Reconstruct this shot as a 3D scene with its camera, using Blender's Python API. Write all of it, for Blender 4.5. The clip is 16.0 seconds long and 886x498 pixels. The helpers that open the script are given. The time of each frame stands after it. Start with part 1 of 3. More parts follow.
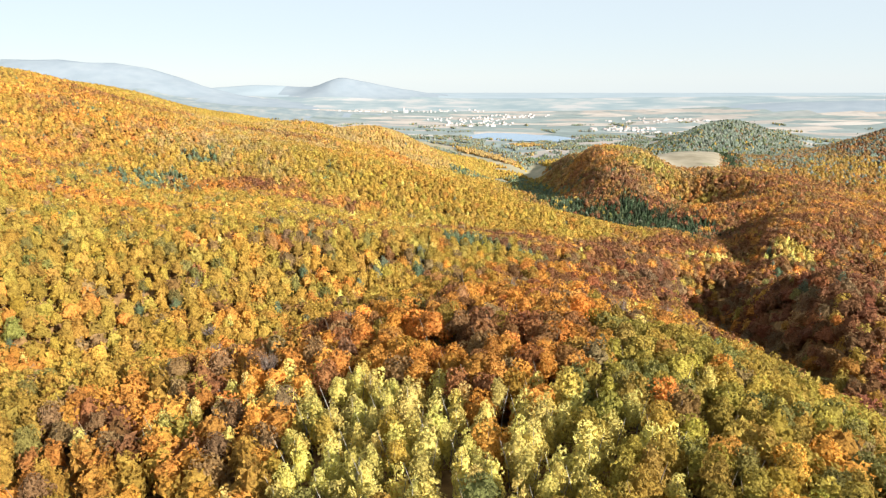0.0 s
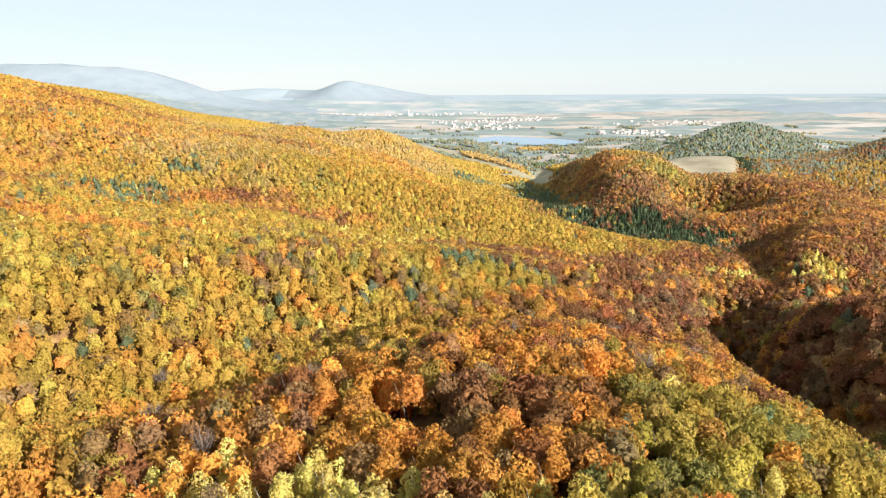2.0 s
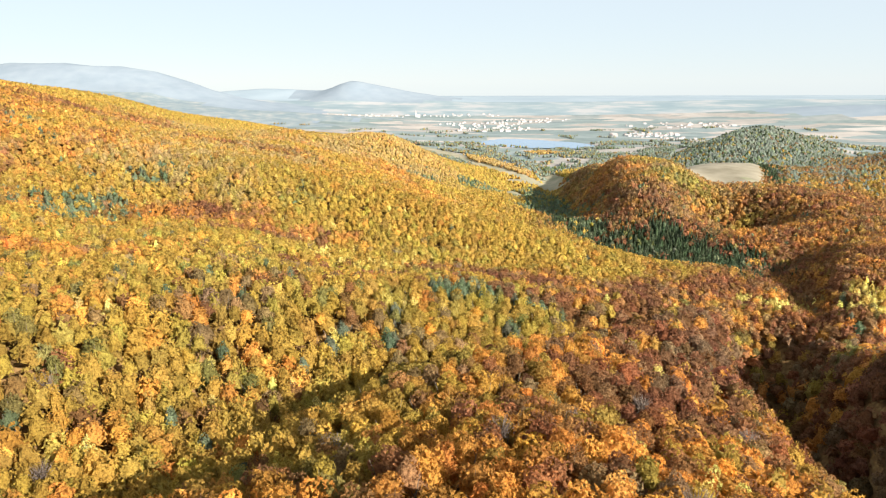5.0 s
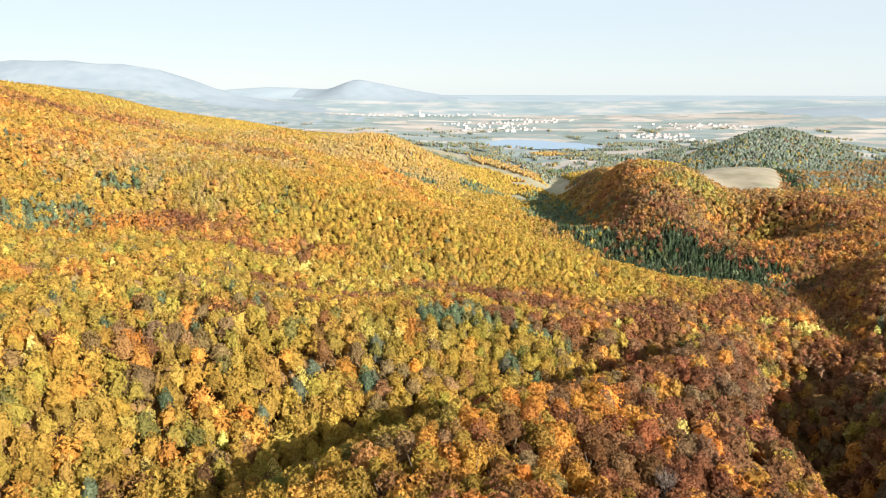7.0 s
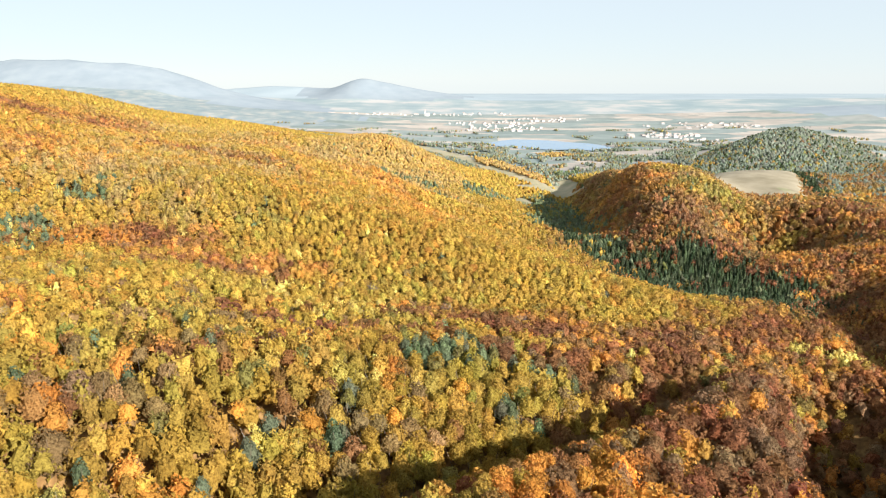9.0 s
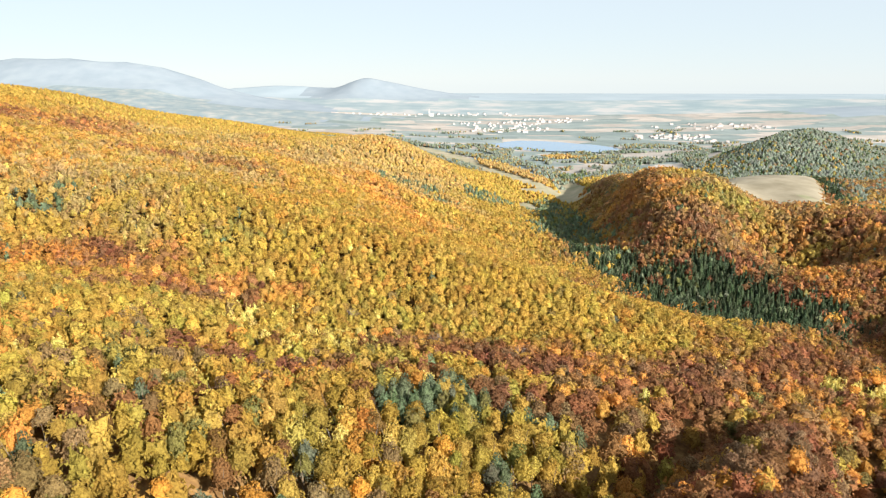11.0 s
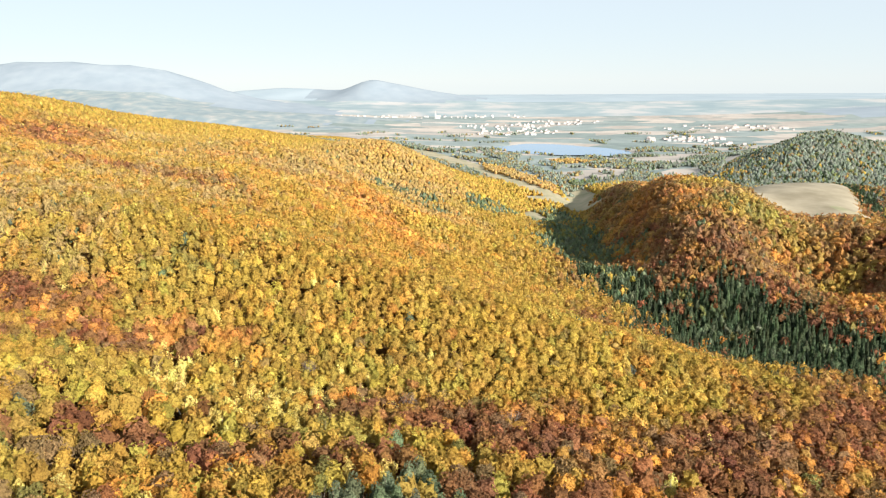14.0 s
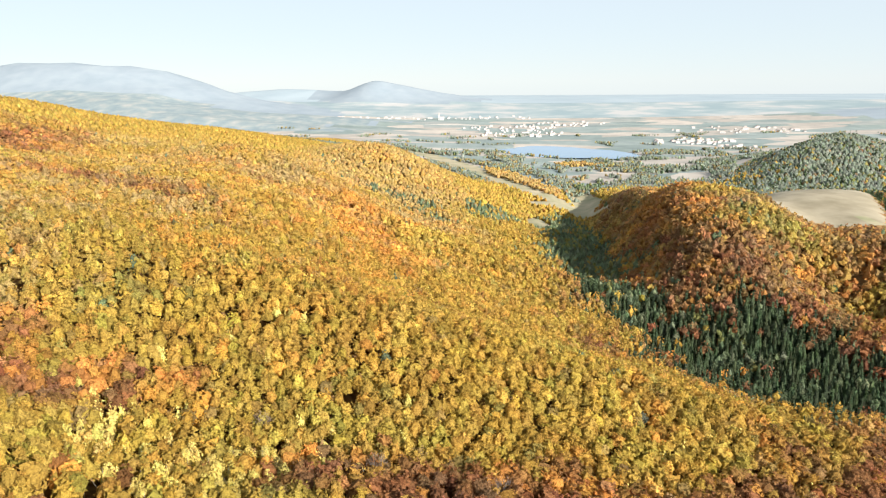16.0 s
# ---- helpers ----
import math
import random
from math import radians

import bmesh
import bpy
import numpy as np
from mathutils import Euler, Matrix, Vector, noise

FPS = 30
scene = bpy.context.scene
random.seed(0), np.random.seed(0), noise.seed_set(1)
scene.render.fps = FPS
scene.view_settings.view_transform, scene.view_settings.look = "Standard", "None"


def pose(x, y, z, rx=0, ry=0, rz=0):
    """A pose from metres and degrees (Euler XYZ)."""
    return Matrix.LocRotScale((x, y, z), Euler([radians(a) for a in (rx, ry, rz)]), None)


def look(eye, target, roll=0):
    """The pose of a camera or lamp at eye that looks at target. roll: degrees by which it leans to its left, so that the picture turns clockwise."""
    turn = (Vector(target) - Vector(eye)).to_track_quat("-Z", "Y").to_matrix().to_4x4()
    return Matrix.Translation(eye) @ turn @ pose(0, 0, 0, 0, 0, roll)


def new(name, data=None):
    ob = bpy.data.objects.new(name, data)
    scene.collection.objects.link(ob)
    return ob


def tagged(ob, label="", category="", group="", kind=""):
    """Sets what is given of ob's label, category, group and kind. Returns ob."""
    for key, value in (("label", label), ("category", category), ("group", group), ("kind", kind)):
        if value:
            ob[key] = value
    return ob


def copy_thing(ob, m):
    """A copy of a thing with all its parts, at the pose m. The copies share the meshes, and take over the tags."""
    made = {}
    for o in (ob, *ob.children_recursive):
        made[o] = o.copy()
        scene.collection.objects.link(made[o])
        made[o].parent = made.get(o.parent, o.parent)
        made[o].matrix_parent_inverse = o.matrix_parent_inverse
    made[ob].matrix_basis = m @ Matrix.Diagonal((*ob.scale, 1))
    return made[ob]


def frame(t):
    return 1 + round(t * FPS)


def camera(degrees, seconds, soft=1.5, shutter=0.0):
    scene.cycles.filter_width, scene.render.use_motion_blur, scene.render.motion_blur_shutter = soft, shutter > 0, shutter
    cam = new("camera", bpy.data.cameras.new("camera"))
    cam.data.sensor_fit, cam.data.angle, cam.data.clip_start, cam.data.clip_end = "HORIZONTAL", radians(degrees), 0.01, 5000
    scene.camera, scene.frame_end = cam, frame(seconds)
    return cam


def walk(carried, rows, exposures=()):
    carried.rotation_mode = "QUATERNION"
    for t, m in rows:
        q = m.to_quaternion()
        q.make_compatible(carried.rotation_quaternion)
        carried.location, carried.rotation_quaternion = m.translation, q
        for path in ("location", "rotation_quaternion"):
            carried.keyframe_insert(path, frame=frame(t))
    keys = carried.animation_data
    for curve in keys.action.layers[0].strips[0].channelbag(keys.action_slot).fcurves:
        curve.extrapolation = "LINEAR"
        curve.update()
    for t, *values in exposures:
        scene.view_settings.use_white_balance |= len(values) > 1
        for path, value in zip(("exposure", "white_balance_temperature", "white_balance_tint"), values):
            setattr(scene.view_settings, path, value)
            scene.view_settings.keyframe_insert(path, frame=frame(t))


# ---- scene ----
cam = camera(65.2, 16.0, soft=1.2)
METRES, EYE, TILT, LEAN, TURN = 416.0, 208.0, -13.84, 0.0, 0.0
ROWS = [
    (0.0, 0.0, 0.0, 0.0, -0.0, 0.0, -0.0),
    (0.5, 0.0039, 0.0303, 0.0071, 0.13, 0.04, -0.0),
    (1.0, 0.0083, 0.0606, 0.0146, 0.28, 0.13, 0.02),
    (1.5, 0.0128, 0.0908, 0.0222, 0.44, 0.16, 0.0),
    (2.0, 0.0175, 0.1209, 0.03, 0.58, 0.2, 0.11),
    (2.5, 0.0224, 0.1509, 0.0375, 0.73, 0.25, 0.16),
    (3.0, 0.0271, 0.1809, 0.045, 0.89, 0.26, 0.09),
    (3.5, 0.0315, 0.2111, 0.0527, 1.03, 0.22, -0.03),
    (4.0, 0.0361, 0.241, 0.0599, 1.16, 0.24, -0.12),
    (6.5, 0.0581, 0.3912, 0.0974, 1.69, 0.2, -0.47),
    (7.0, 0.0621, 0.4211, 0.1047, 1.84, 0.16, -0.57),
    (7.5, 0.0666, 0.4513, 0.1125, 2.03, 0.09, -0.59),
    (8.0, 0.0712, 0.4817, 0.1204, 2.18, 0.02, -0.63),
    (8.5, 0.0756, 0.5122, 0.1283, 2.32, 0.0, -0.62),
    (9.0, 0.0804, 0.5424, 0.1357, 2.44, 0.04, -0.61),
    (11.5, 0.1028, 0.6937, 0.1719, 3.08, -0.01, -0.85),
    (12.0, 0.1073, 0.7229, 0.1789, 3.22, -0.05, -0.84),
    (12.5, 0.112, 0.7522, 0.186, 3.37, -0.02, -0.81),
    (13.0, 0.1169, 0.7816, 0.1933, 3.52, 0.05, -0.8),
    (13.5, 0.1217, 0.8112, 0.2005, 3.66, 0.1, -0.78),
    (14.0, 0.1265, 0.841, 0.2076, 3.8, 0.12, -0.72),
    (14.5, 0.1313, 0.871, 0.2147, 3.93, 0.13, -0.68),
    (15.0, 0.1359, 0.9009, 0.2219, 4.04, 0.12, -0.74),
    (15.5, 0.1407, 0.9305, 0.2295, 4.18, 0.12, -0.79),
    (16.0, 0.1453, 0.9606, 0.2367, 4.31, 0.18, -0.79),
]
walk(cam, [(t, pose(0, 0, EYE, TILT, LEAN, TURN) @ pose(METRES * x, METRES * y, METRES * z, 90 + pitch, roll, yaw)) for t, x, y, z, yaw, pitch, roll in ROWS])

# ---------------------------------------------------------------- light
SUN_TO = Vector((0.67, -0.61, 0.41)).normalized()
sun_data = bpy.data.lights.new("sun", "SUN")
sun_data.energy, sun_data.angle, sun_data.color = 5.0, radians(0.53), (1.0, 0.945, 0.87)
sun = new("sun", sun_data)
sun.matrix_world = look((0, 0, 900), Vector((0, 0, 900)) - SUN_TO)
world = bpy.data.worlds.new("sky")
scene.world = world
world.use_nodes = True
wn = world.node_tree
sky = wn.nodes.new("ShaderNodeTexSky")
sky.sky_type, sky.sun_disc = "NISHITA", False
sky.sun_elevation, sky.sun_rotation = math.asin(SUN_TO.z), math.atan2(SUN_TO.x, SUN_TO.y)
sky.air_density, sky.dust_density, sky.ozone_density = 0.9, 0.0, 2.5
# a thin bright veil of high haze evens the sky out
veil = wn.nodes.new("ShaderNodeMix")
veil.data_type = "RGBA"
veil.inputs[0].default_value = 0.87
veil.inputs[7].default_value = (3.95, 4.42, 4.75, 1)
wn.links.new(sky.outputs[0], veil.inputs[6])
wn.links.new(veil.outputs[2], wn.nodes["Background"].inputs[0])
wn.nodes["Background"].inputs[1].default_value = 0.073
scene.view_settings.exposure = 1.42


# ---------------------------------------------------------------- materials
def material(name, rough=0.9):
    m = bpy.data.materials.new(name)
    m.use_nodes = True
    n = m.node_tree.nodes
    b = n["Principled BSDF"]
    b.inputs["Roughness"].default_value = rough
    b.inputs["Specular IOR Level"].default_value = 0.2
    return m, n, m.node_tree.links, b


def ramp(n, stops, mode="LINEAR"):
    r = n.new("ShaderNodeValToRGB")
    r.color_ramp.interpolation = mode
    while len(r.color_ramp.elements) < len(stops):
        r.color_ramp.elements.new(0.5)
    for e, (p, c) in zip(r.color_ramp.elements, stops):
        e.position, e.color = p, (*c, 1)
    return r


def noise_node(n, links, scale, detail=4, coords=None):
    t = n.new("ShaderNodeTexNoise")
    t.inputs["Scale"].default_value, t.inputs["Detail"].default_value = scale, detail
    if coords is not None:
        links.new(coords, t.inputs["Vector"])
    return t


def leaf_material(name, per_object):
    """Leaves: each tree's own tint, varied from leaf clump to leaf clump, shaded gaps painted in, a little light coming
    through.
    """
    m, n, links, b = material(name, 0.62)
    if per_object:
        tint = n.new("ShaderNodeObjectInfo").outputs["Color"]
    else:
        a = n.new("ShaderNodeAttribute")
        a.attribute_name = "tint"
        tint = a.outputs["Color"]
    island = n.new("ShaderNodeNewGeometry").outputs["Random Per Island"]
    spread = ramp(n, [(0, (0.84, 0.82, 0.82)), (0.5, (1, 1, 1)), (1, (1.14, 1.15, 1.12))])
    links.new(island, spread.inputs[0])
    mul = n.new("ShaderNodeMix")
    mul.data_type, mul.blend_type = "RGBA", "MULTIPLY"
    mul.inputs[0].default_value = 1
    links.new(tint, mul.inputs[6])
    links.new(spread.outputs[0], mul.inputs[7])
    pos = n.new("ShaderNodeNewGeometry").outputs["Position"]
    # sprays of leaves within a crown, and single twigs; shaded gaps painted darker
    fine = noise_node(n, links, 1.25, 5, pos)
    fine.inputs["Roughness"].default_value = 0.75
    shade = ramp(n, [(0.36, (0.5, 0.46, 0.42)), (0.48, (1, 1, 1)), (0.62, (1.32, 1.33, 1.26))])
    links.new(fine.outputs[0], shade.inputs[0])
    tone = n.new("ShaderNodeMix")
    tone.data_type, tone.blend_type = "RGBA", "MULTIPLY"
    tone.inputs[0].default_value = 1
    links.new(mul.outputs[2], tone.inputs[6])
    links.new(shade.outputs[0], tone.inputs[7])
    mul = tone
    bump = n.new("ShaderNodeBump")
    bump.inputs["Strength"].default_value, bump.inputs["Distance"].default_value = 0.9, 1.5
    links.new(fine.outputs[0], bump.inputs["Height"])
    links.new(bump.outputs[0], b.inputs["Normal"])
    b.inputs["Specular IOR Level"].default_value = 0.06
    links.new(mul.outputs[2], b.inputs["Base Color"])
    tr = n.new("ShaderNodeBsdfTranslucent")
    links.new(mul.outputs[2], tr.inputs[0])
    mix = n.new("ShaderNodeMixShader")
    mix.inputs[0].default_value = 0.36
    links.new(b.outputs[0], mix.inputs[1])
    links.new(tr.outputs[0], mix.inputs[2])
    links.new(mix.outputs[0], n["Material Output"].inputs[0])
    return m


def mottled(name, stops, scale, rough=0.95, bump=0.0, detail=6):
    m, n, links, b = material(name, rough)
    pos = n.new("ShaderNodeNewGeometry").outputs["Position"]
    t = noise_node(n, links, scale, detail, pos)
    r = ramp(n, stops)
    links.new(t.outputs[0], r.inputs[0])
    links.new(r.outputs[0], b.inputs["Base Color"])
    if bump:
        bp = n.new("ShaderNodeBump")
        bp.inputs["Strength"].default_value = bump
        links.new(t.outputs[0], bp.inputs["Height"])
        links.new(bp.outputs[0], b.inputs["Normal"])
    return m


LEAF = leaf_material("leaves", True)
WOOD_LEAF = leaf_material("woodland_leaves", False)
BARK = mottled("bark", [(0.3, (0.10, 0.075, 0.05)), (0.7, (0.2, 0.16, 0.12))], 1.5, bump=0.4)
PALE_BARK = mottled("pale_bark", [(0.4, (0.16, 0.14, 0.11)), (0.6, (0.36, 0.34, 0.3))], 1.2)
LITTER = mottled("leaf_litter", [(0.3, (0.12, 0.065, 0.025)), (0.55, (0.22, 0.125, 0.045)), (0.75, (0.32, 0.2, 0.08))], 0.35, bump=0.5)
STUBBLE = mottled("stubble_field", [(0.3, (0.17, 0.143, 0.094)), (0.5, (0.24, 0.206, 0.142)), (0.72, (0.31, 0.27, 0.195))], 0.03, bump=0.1)
MEADOW = mottled("dry_meadow", [(0.3, (0.18, 0.18, 0.10)), (0.6, (0.29, 0.25, 0.165)), (0.8, (0.36, 0.31, 0.22))], 0.03)
PLASTER = mottled("pale_plaster", [(0.3, (0.36, 0.36, 0.35)), (0.7, (0.47, 0.47, 0.46))], 0.4)
TILE = mottled("roof_tile", [(0.3, (0.3, 0.25, 0.23)), (0.7, (0.42, 0.36, 0.33))], 0.8)


def plain_material():
    """The open plain: a patchwork of stubble, ploughland and pasture, distance haze mixed into the colours."""
    m, n, links, b = material("farmland")
    pos = n.new("ShaderNodeNewGeometry").outputs["Position"]
    mp = n.new("ShaderNodeMapping")
    mp.inputs["Scale"].default_value = (0.0052, 0.0125, 0)
    mp.inputs["Rotation"].default_value = (0, 0, 0.25)
    links.new(pos, mp.inputs[0])
    warp = noise_node(n, links, 0.0012, 3, pos)
    add = n.new("ShaderNodeVectorMath")
    add.operation = "MULTIPLY_ADD"
    add.inputs[1].default_value = (0.9, 0.9, 0)
    links.new(warp.outputs["Color"], add.inputs[0])
    links.new(mp.outputs[0], add.inputs[2])
    v = n.new("ShaderNodeTexVoronoi")
    v.inputs["Scale"].default_value = 1.0
    links.new(add.outputs[0], v.inputs["Vector"])
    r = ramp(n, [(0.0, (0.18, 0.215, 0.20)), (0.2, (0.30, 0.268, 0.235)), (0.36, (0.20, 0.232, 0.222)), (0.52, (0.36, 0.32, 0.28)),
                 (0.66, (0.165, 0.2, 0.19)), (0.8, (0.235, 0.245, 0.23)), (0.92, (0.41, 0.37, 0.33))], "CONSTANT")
    links.new(v.outputs["Color"], r.inputs[0])
    g = noise_node(n, links, 0.02, 6, pos)
    gr = ramp(n, [(0.3, (0.78, 0.81, 0.82)), (0.7, (1.1, 1.08, 1.06))])
    links.new(g.outputs[0], gr.inputs[0])
    mul = n.new("ShaderNodeMix")
    mul.data_type, mul.blend_type = "RGBA", "MULTIPLY"
    mul.inputs[0].default_value = 1
    links.new(r.outputs[0], mul.inputs[6])
    links.new(gr.outputs[0], mul.inputs[7])
    links.new(mul.outputs[2], b.inputs["Base Color"])
    return m


FARMLAND = plain_material()
# air haze is painted into these colours: bluer and paler with distance
FAR_LAND = mottled("hazed_land", [(0.36, (0.185, 0.235, 0.25)), (0.5, (0.235, 0.275, 0.28)), (0.62, (0.33, 0.325, 0.315))], 0.006)
FOOTHILL = mottled("hazed_wooded_foothill", [(0.35, (0.15, 0.19, 0.205)), (0.5, (0.185, 0.22, 0.225)), (0.62, (0.235, 0.25, 0.24)), (0.72, (0.29, 0.285, 0.265))], 0.02)
RIM = mottled("hazed_farthest_land", [(0.3, (0.225, 0.272, 0.30)), (0.7, (0.27, 0.315, 0.34))], 0.005)
FAR_HILL = mottled("hazed_hill", [(0.3, (0.185, 0.222, 0.25)), (0.5, (0.205, 0.24, 0.268)), (0.7, (0.225, 0.26, 0.282))], 0.012)


# ---------------------------------------------------------------- the lie of the land
# x, y, length, width, heading of the long axis, height: ridges, spurs, knolls and gullies
LANDFORMS = [
    (78, 97, 345, 108, 98, 95.8),  # near spur
    (211, 608, 175, 49, 29, 48.1),  # spur nose
    (-651, 1141, 695, 219, 85, 189.5),  # great ridge
    (-254, 883, 255, 121, 177, 71.3),  # upper shoulder
    (-15, 736, 264, 47, 174, 33.7),  # golden spur
    (-34, 1068, 181, 34, 150, 21.7),  # golden flank
    (-208, 1191, 211, 107, 106, 80.3),  # far shoulder
    (-150, 1695, 172, 86, 112, 63.2),  # last shoulder
    (-347, 321, 293, 218, 100, 118.6),  # hill behind
    (-146, 576, 49, 108, 11, 21.1),  # knoll
    (272, 431, 78, 90, 53, 53.6),  # east spur
    (413, 926, 100, 161, 10, 63.3),  # east hill
    (264, 1090, 152, 69, 81, 47.6, 2),  # orange hill, flat-topped with steep flanks
    (505, 1263, 125, 162, 37, 44.0),  # field plateau
    (792, 1953, 303, 103, 58, 79.1),  # pine hill
    (1040, 1406, 276, 172, 41, 119.3),  # far east hill
    (-11, 457, 181, 30, 43, -35.2),  # west gully
    (266, 643, 129, 30, 59, -26.2),  # dark gully
    (352, 934, 38, 47, 43, -44.5),  # east gully
    (-80, 303, 130, 28, 22, -19.2),  # side gully
    (149, 225, 52, 32, 81, 7.6),  # spur flank
    (226, 361, 61, 26, 64, 22.6),  # east bank
    (74, 494, 131, 16, 46, -34.2),  # stream cut
    (-40, 613, 100, 14, 2, 2.2),  # upper stream cut
    (192, 425, 95, 16, 79, -58.0),  # cleft beside the spur
    (214, 532, 49, 18, 66, -44.0),  # shaded hollow
    (295, 660, 43, 12, 75, -16.5),  # shaded bend
    (206, 1341, 244, 25, 89, -38.8),  # valley floor
    (244, 1343, 151, 45, 86, 45.0),  # north brow
    (386, 1210, 79, 59, 62, 18.4),  # field brow
    (-497, 1541, 192, 117, 101, -23.2),  # ridge end
    (-99, 1263, 162, 60, 99, -6.0),  # hollow
    (127, 1457, 110, 49, 85, -15.1),  # valley dip
    (641, 1700, 159, 80, 60, 6.8),  # low rise
]

PLAIN = 15.0
CANOPY = 14.0
# distant ranges, same form
RANGES = [
    (-2270, 3930, 660, 240, 165, 205),
    (-1700, 4050, 300, 160, 165, 95),
    (-1500, 3300, 420, 130, 170, 55),
    (-655, 4480, 120, 150, 175, 75),
    (-420, 4500, 230, 140, 172, 58),
    (-1200, 4650, 320, 150, 180, 60),
    (2100, 3400, 420, 160, 170, 30),
    (-1050, 3050, 330, 70, 172, 30),
    (-700, 3350, 260, 60, 175, 22),
]
LAKE = (255, 2370, 190, 125, -40)
# open ground in the woods: x, y, half-length, half-width, heading
FIELD = (426, 1220, 132, 56, 70, 4)
GLADES = [
    (124, 1440, 52, 17, 95),
    (438, 1062, 58, 8, 110),
    (0, 1960, 560, 30, 116),
    (150, 1585, 55, 14, 160),
    (215, 1660, 110, 26, 95),
]


def bump_sum(forms, x, y):
    z = np.zeros(np.shape(x))
    for cx, cy, a, b, h, top, *steep in forms:
        c, s = math.cos(radians(h)), math.sin(radians(h))
        u, v = (x - cx) * c + (y - cy) * s, (y - cy) * c - (x - cx) * s
        z = z + top * np.exp(-0.5 * ((u / a) ** 2 + (v / b) ** 2) ** (steep[0] if steep else 1))
    return z


def smooth(lo, hi, v):
    t = np.clip((v - lo) / (hi - lo), 0, 1)
    return t * t * (3 - 2 * t)


def ring(e, x, y):
    """1 at the rim of an ellipse, or of a rounder-cornered box for a higher power; less inside."""
    cx, cy, a, b, h, *power = e
    p = power[0] if power else 2
    c, s = math.cos(radians(h)), math.sin(radians(h))
    u, v = (x - cx) * c + (y - cy) * s, (y - cy) * c - (x - cx) * s
    return (np.abs(u / a) ** p + np.abs(v / b) ** p) ** (1 / p)


def canopy_top(x, y):
    return PLAIN + bump_sum(LANDFORMS, x, y)


def wooded(x, y):
    """1 in the hills' woods, 0 on the plain and in open ground."""
    hills = bump_sum(LANDFORMS, x, y)
    w = np.maximum(1 - smooth(1650, 1900, y + 0.15 * x), smooth(14, 26, hills))
    w = w * smooth(0.97, 1.03, ring(FIELD, x, y))
    for g in GLADES:
        w = w * smooth(0.9, 1.05, ring(g, x, y))
    return w


def value_noise(seed, size, x, y):
    """Smooth noise from -1 to 1 with features of that size."""
    rng = np.random.RandomState(seed)
    t = rng.uniform(-1, 1, (64, 64))
    u, v = x / size + 1000, y / size + 1000
    i, j = np.floor(u).astype(int), np.floor(v).astype(int)
    f, g = u - i, v - j
    f, g = f * f * (3 - 2 * f), g * g * (3 - 2 * g)
    i, j, i1, j1 = i % 64, j % 64, (i + 1) % 64, (j + 1) % 64
    return (t[i, j] * (1 - f) + t[i1, j] * f) * (1 - g) + (t[i, j1] * (1 - f) + t[i1, j1] * f) * g


def range_height(x, y):
    z = bump_sum(RANGES, x, y)
    return z * (1 + 0.10 * value_noise(71, 190, x, y) + 0.05 * value_noise(72, 95, x, y))


def ground_height(x, y):
    hills = bump_sum(LANDFORMS, x, y)
    cover = np.maximum(1 - smooth(1650, 2000, y + 0.15 * x), smooth(14, 40, hills))
    rim = ring(FIELD, x, y)
    for g in GLADES:
        cover = cover * (0.4 + 0.6 * smooth(0.7, 1.9, ring(g, x, y)))
    cover = cover * smooth(0.85, 1.7, rim) - 0.12 * (1 - smooth(0.7, 1.6, rim))
    far = np.hypot(x, y)
    return PLAIN + hills - CANOPY * cover + range_height(x, y) + 92 * smooth(2700, 4900, far) - 6 * (1 - smooth(1.0, 1.3, ring(LAKE, x, y)))


def mesh_from(name, verts, tris, mats, tint=None, slots=None, smooth_faces=True):
    me = bpy.data.meshes.new(name)
    verts, tris = np.asarray(verts, np.float32), np.asarray(tris, np.int32)
    k = tris.shape[1]
    me.vertices.add(len(verts))
    me.vertices.foreach_set("co", verts.ravel())
    me.loops.add(tris.size)
    me.loops.foreach_set("vertex_index", tris.ravel())
    me.polygons.add(len(tris))
    me.polygons.foreach_set("loop_start", np.arange(len(tris), dtype=np.int32) * k)
    if slots is not None:
        me.polygons.foreach_set("material_index", np.asarray(slots, np.int32))
    for m in mats:
        me.materials.append(m)
    if tint is not None:
        a = me.attributes.new("tint", "FLOAT_COLOR", "POINT")
        a.data.foreach_set("color", np.asarray(tint, np.float32).ravel())
    me.polygons.foreach_set("use_smooth", np.full(len(tris), True) & smooth_faces)
    me.update(calc_edges=True)
    me.validate()
    return me


def axis(*parts):
    return np.unique(np.concatenate([np.arange(a, b, s) for a, b, s in parts]))


gx = axis((-6000, -1500, 150), (-1500, -700, 40), (-700, 1100, 12), (1100, 2000, 40), (2000, 6001, 150))
gy = axis((-3000, -200, 150), (-200, 2200, 12), (2200, 2560, 18), (2560, 3200, 50), (3200, 6001, 90))
GX, GY = np.meshgrid(gx, gy)
GZ = ground_height(GX, GY)
nx, ny = len(gx), len(gy)
quad = (np.arange(ny - 1)[:, None] * nx + np.arange(nx - 1)).ravel()
quads = np.stack([quad, quad + 1, quad + 1 + nx, quad + nx], 1)
mx, my = GX.ravel()[quads].mean(1), GY.ravel()[quads].mean(1)
slot = np.where(wooded(mx, my) > 0.4, 0, 1)
slot = np.where(ring(FIELD, mx, my) < 1.05, 2, slot)
for glade in GLADES:
    slot = np.where(ring(glade, mx, my) < 1.05, 3, slot)
# farther ground takes the haze-coloured materials in steps
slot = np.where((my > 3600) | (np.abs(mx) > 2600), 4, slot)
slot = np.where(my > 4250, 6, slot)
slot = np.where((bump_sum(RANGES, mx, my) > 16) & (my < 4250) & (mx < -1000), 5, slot)
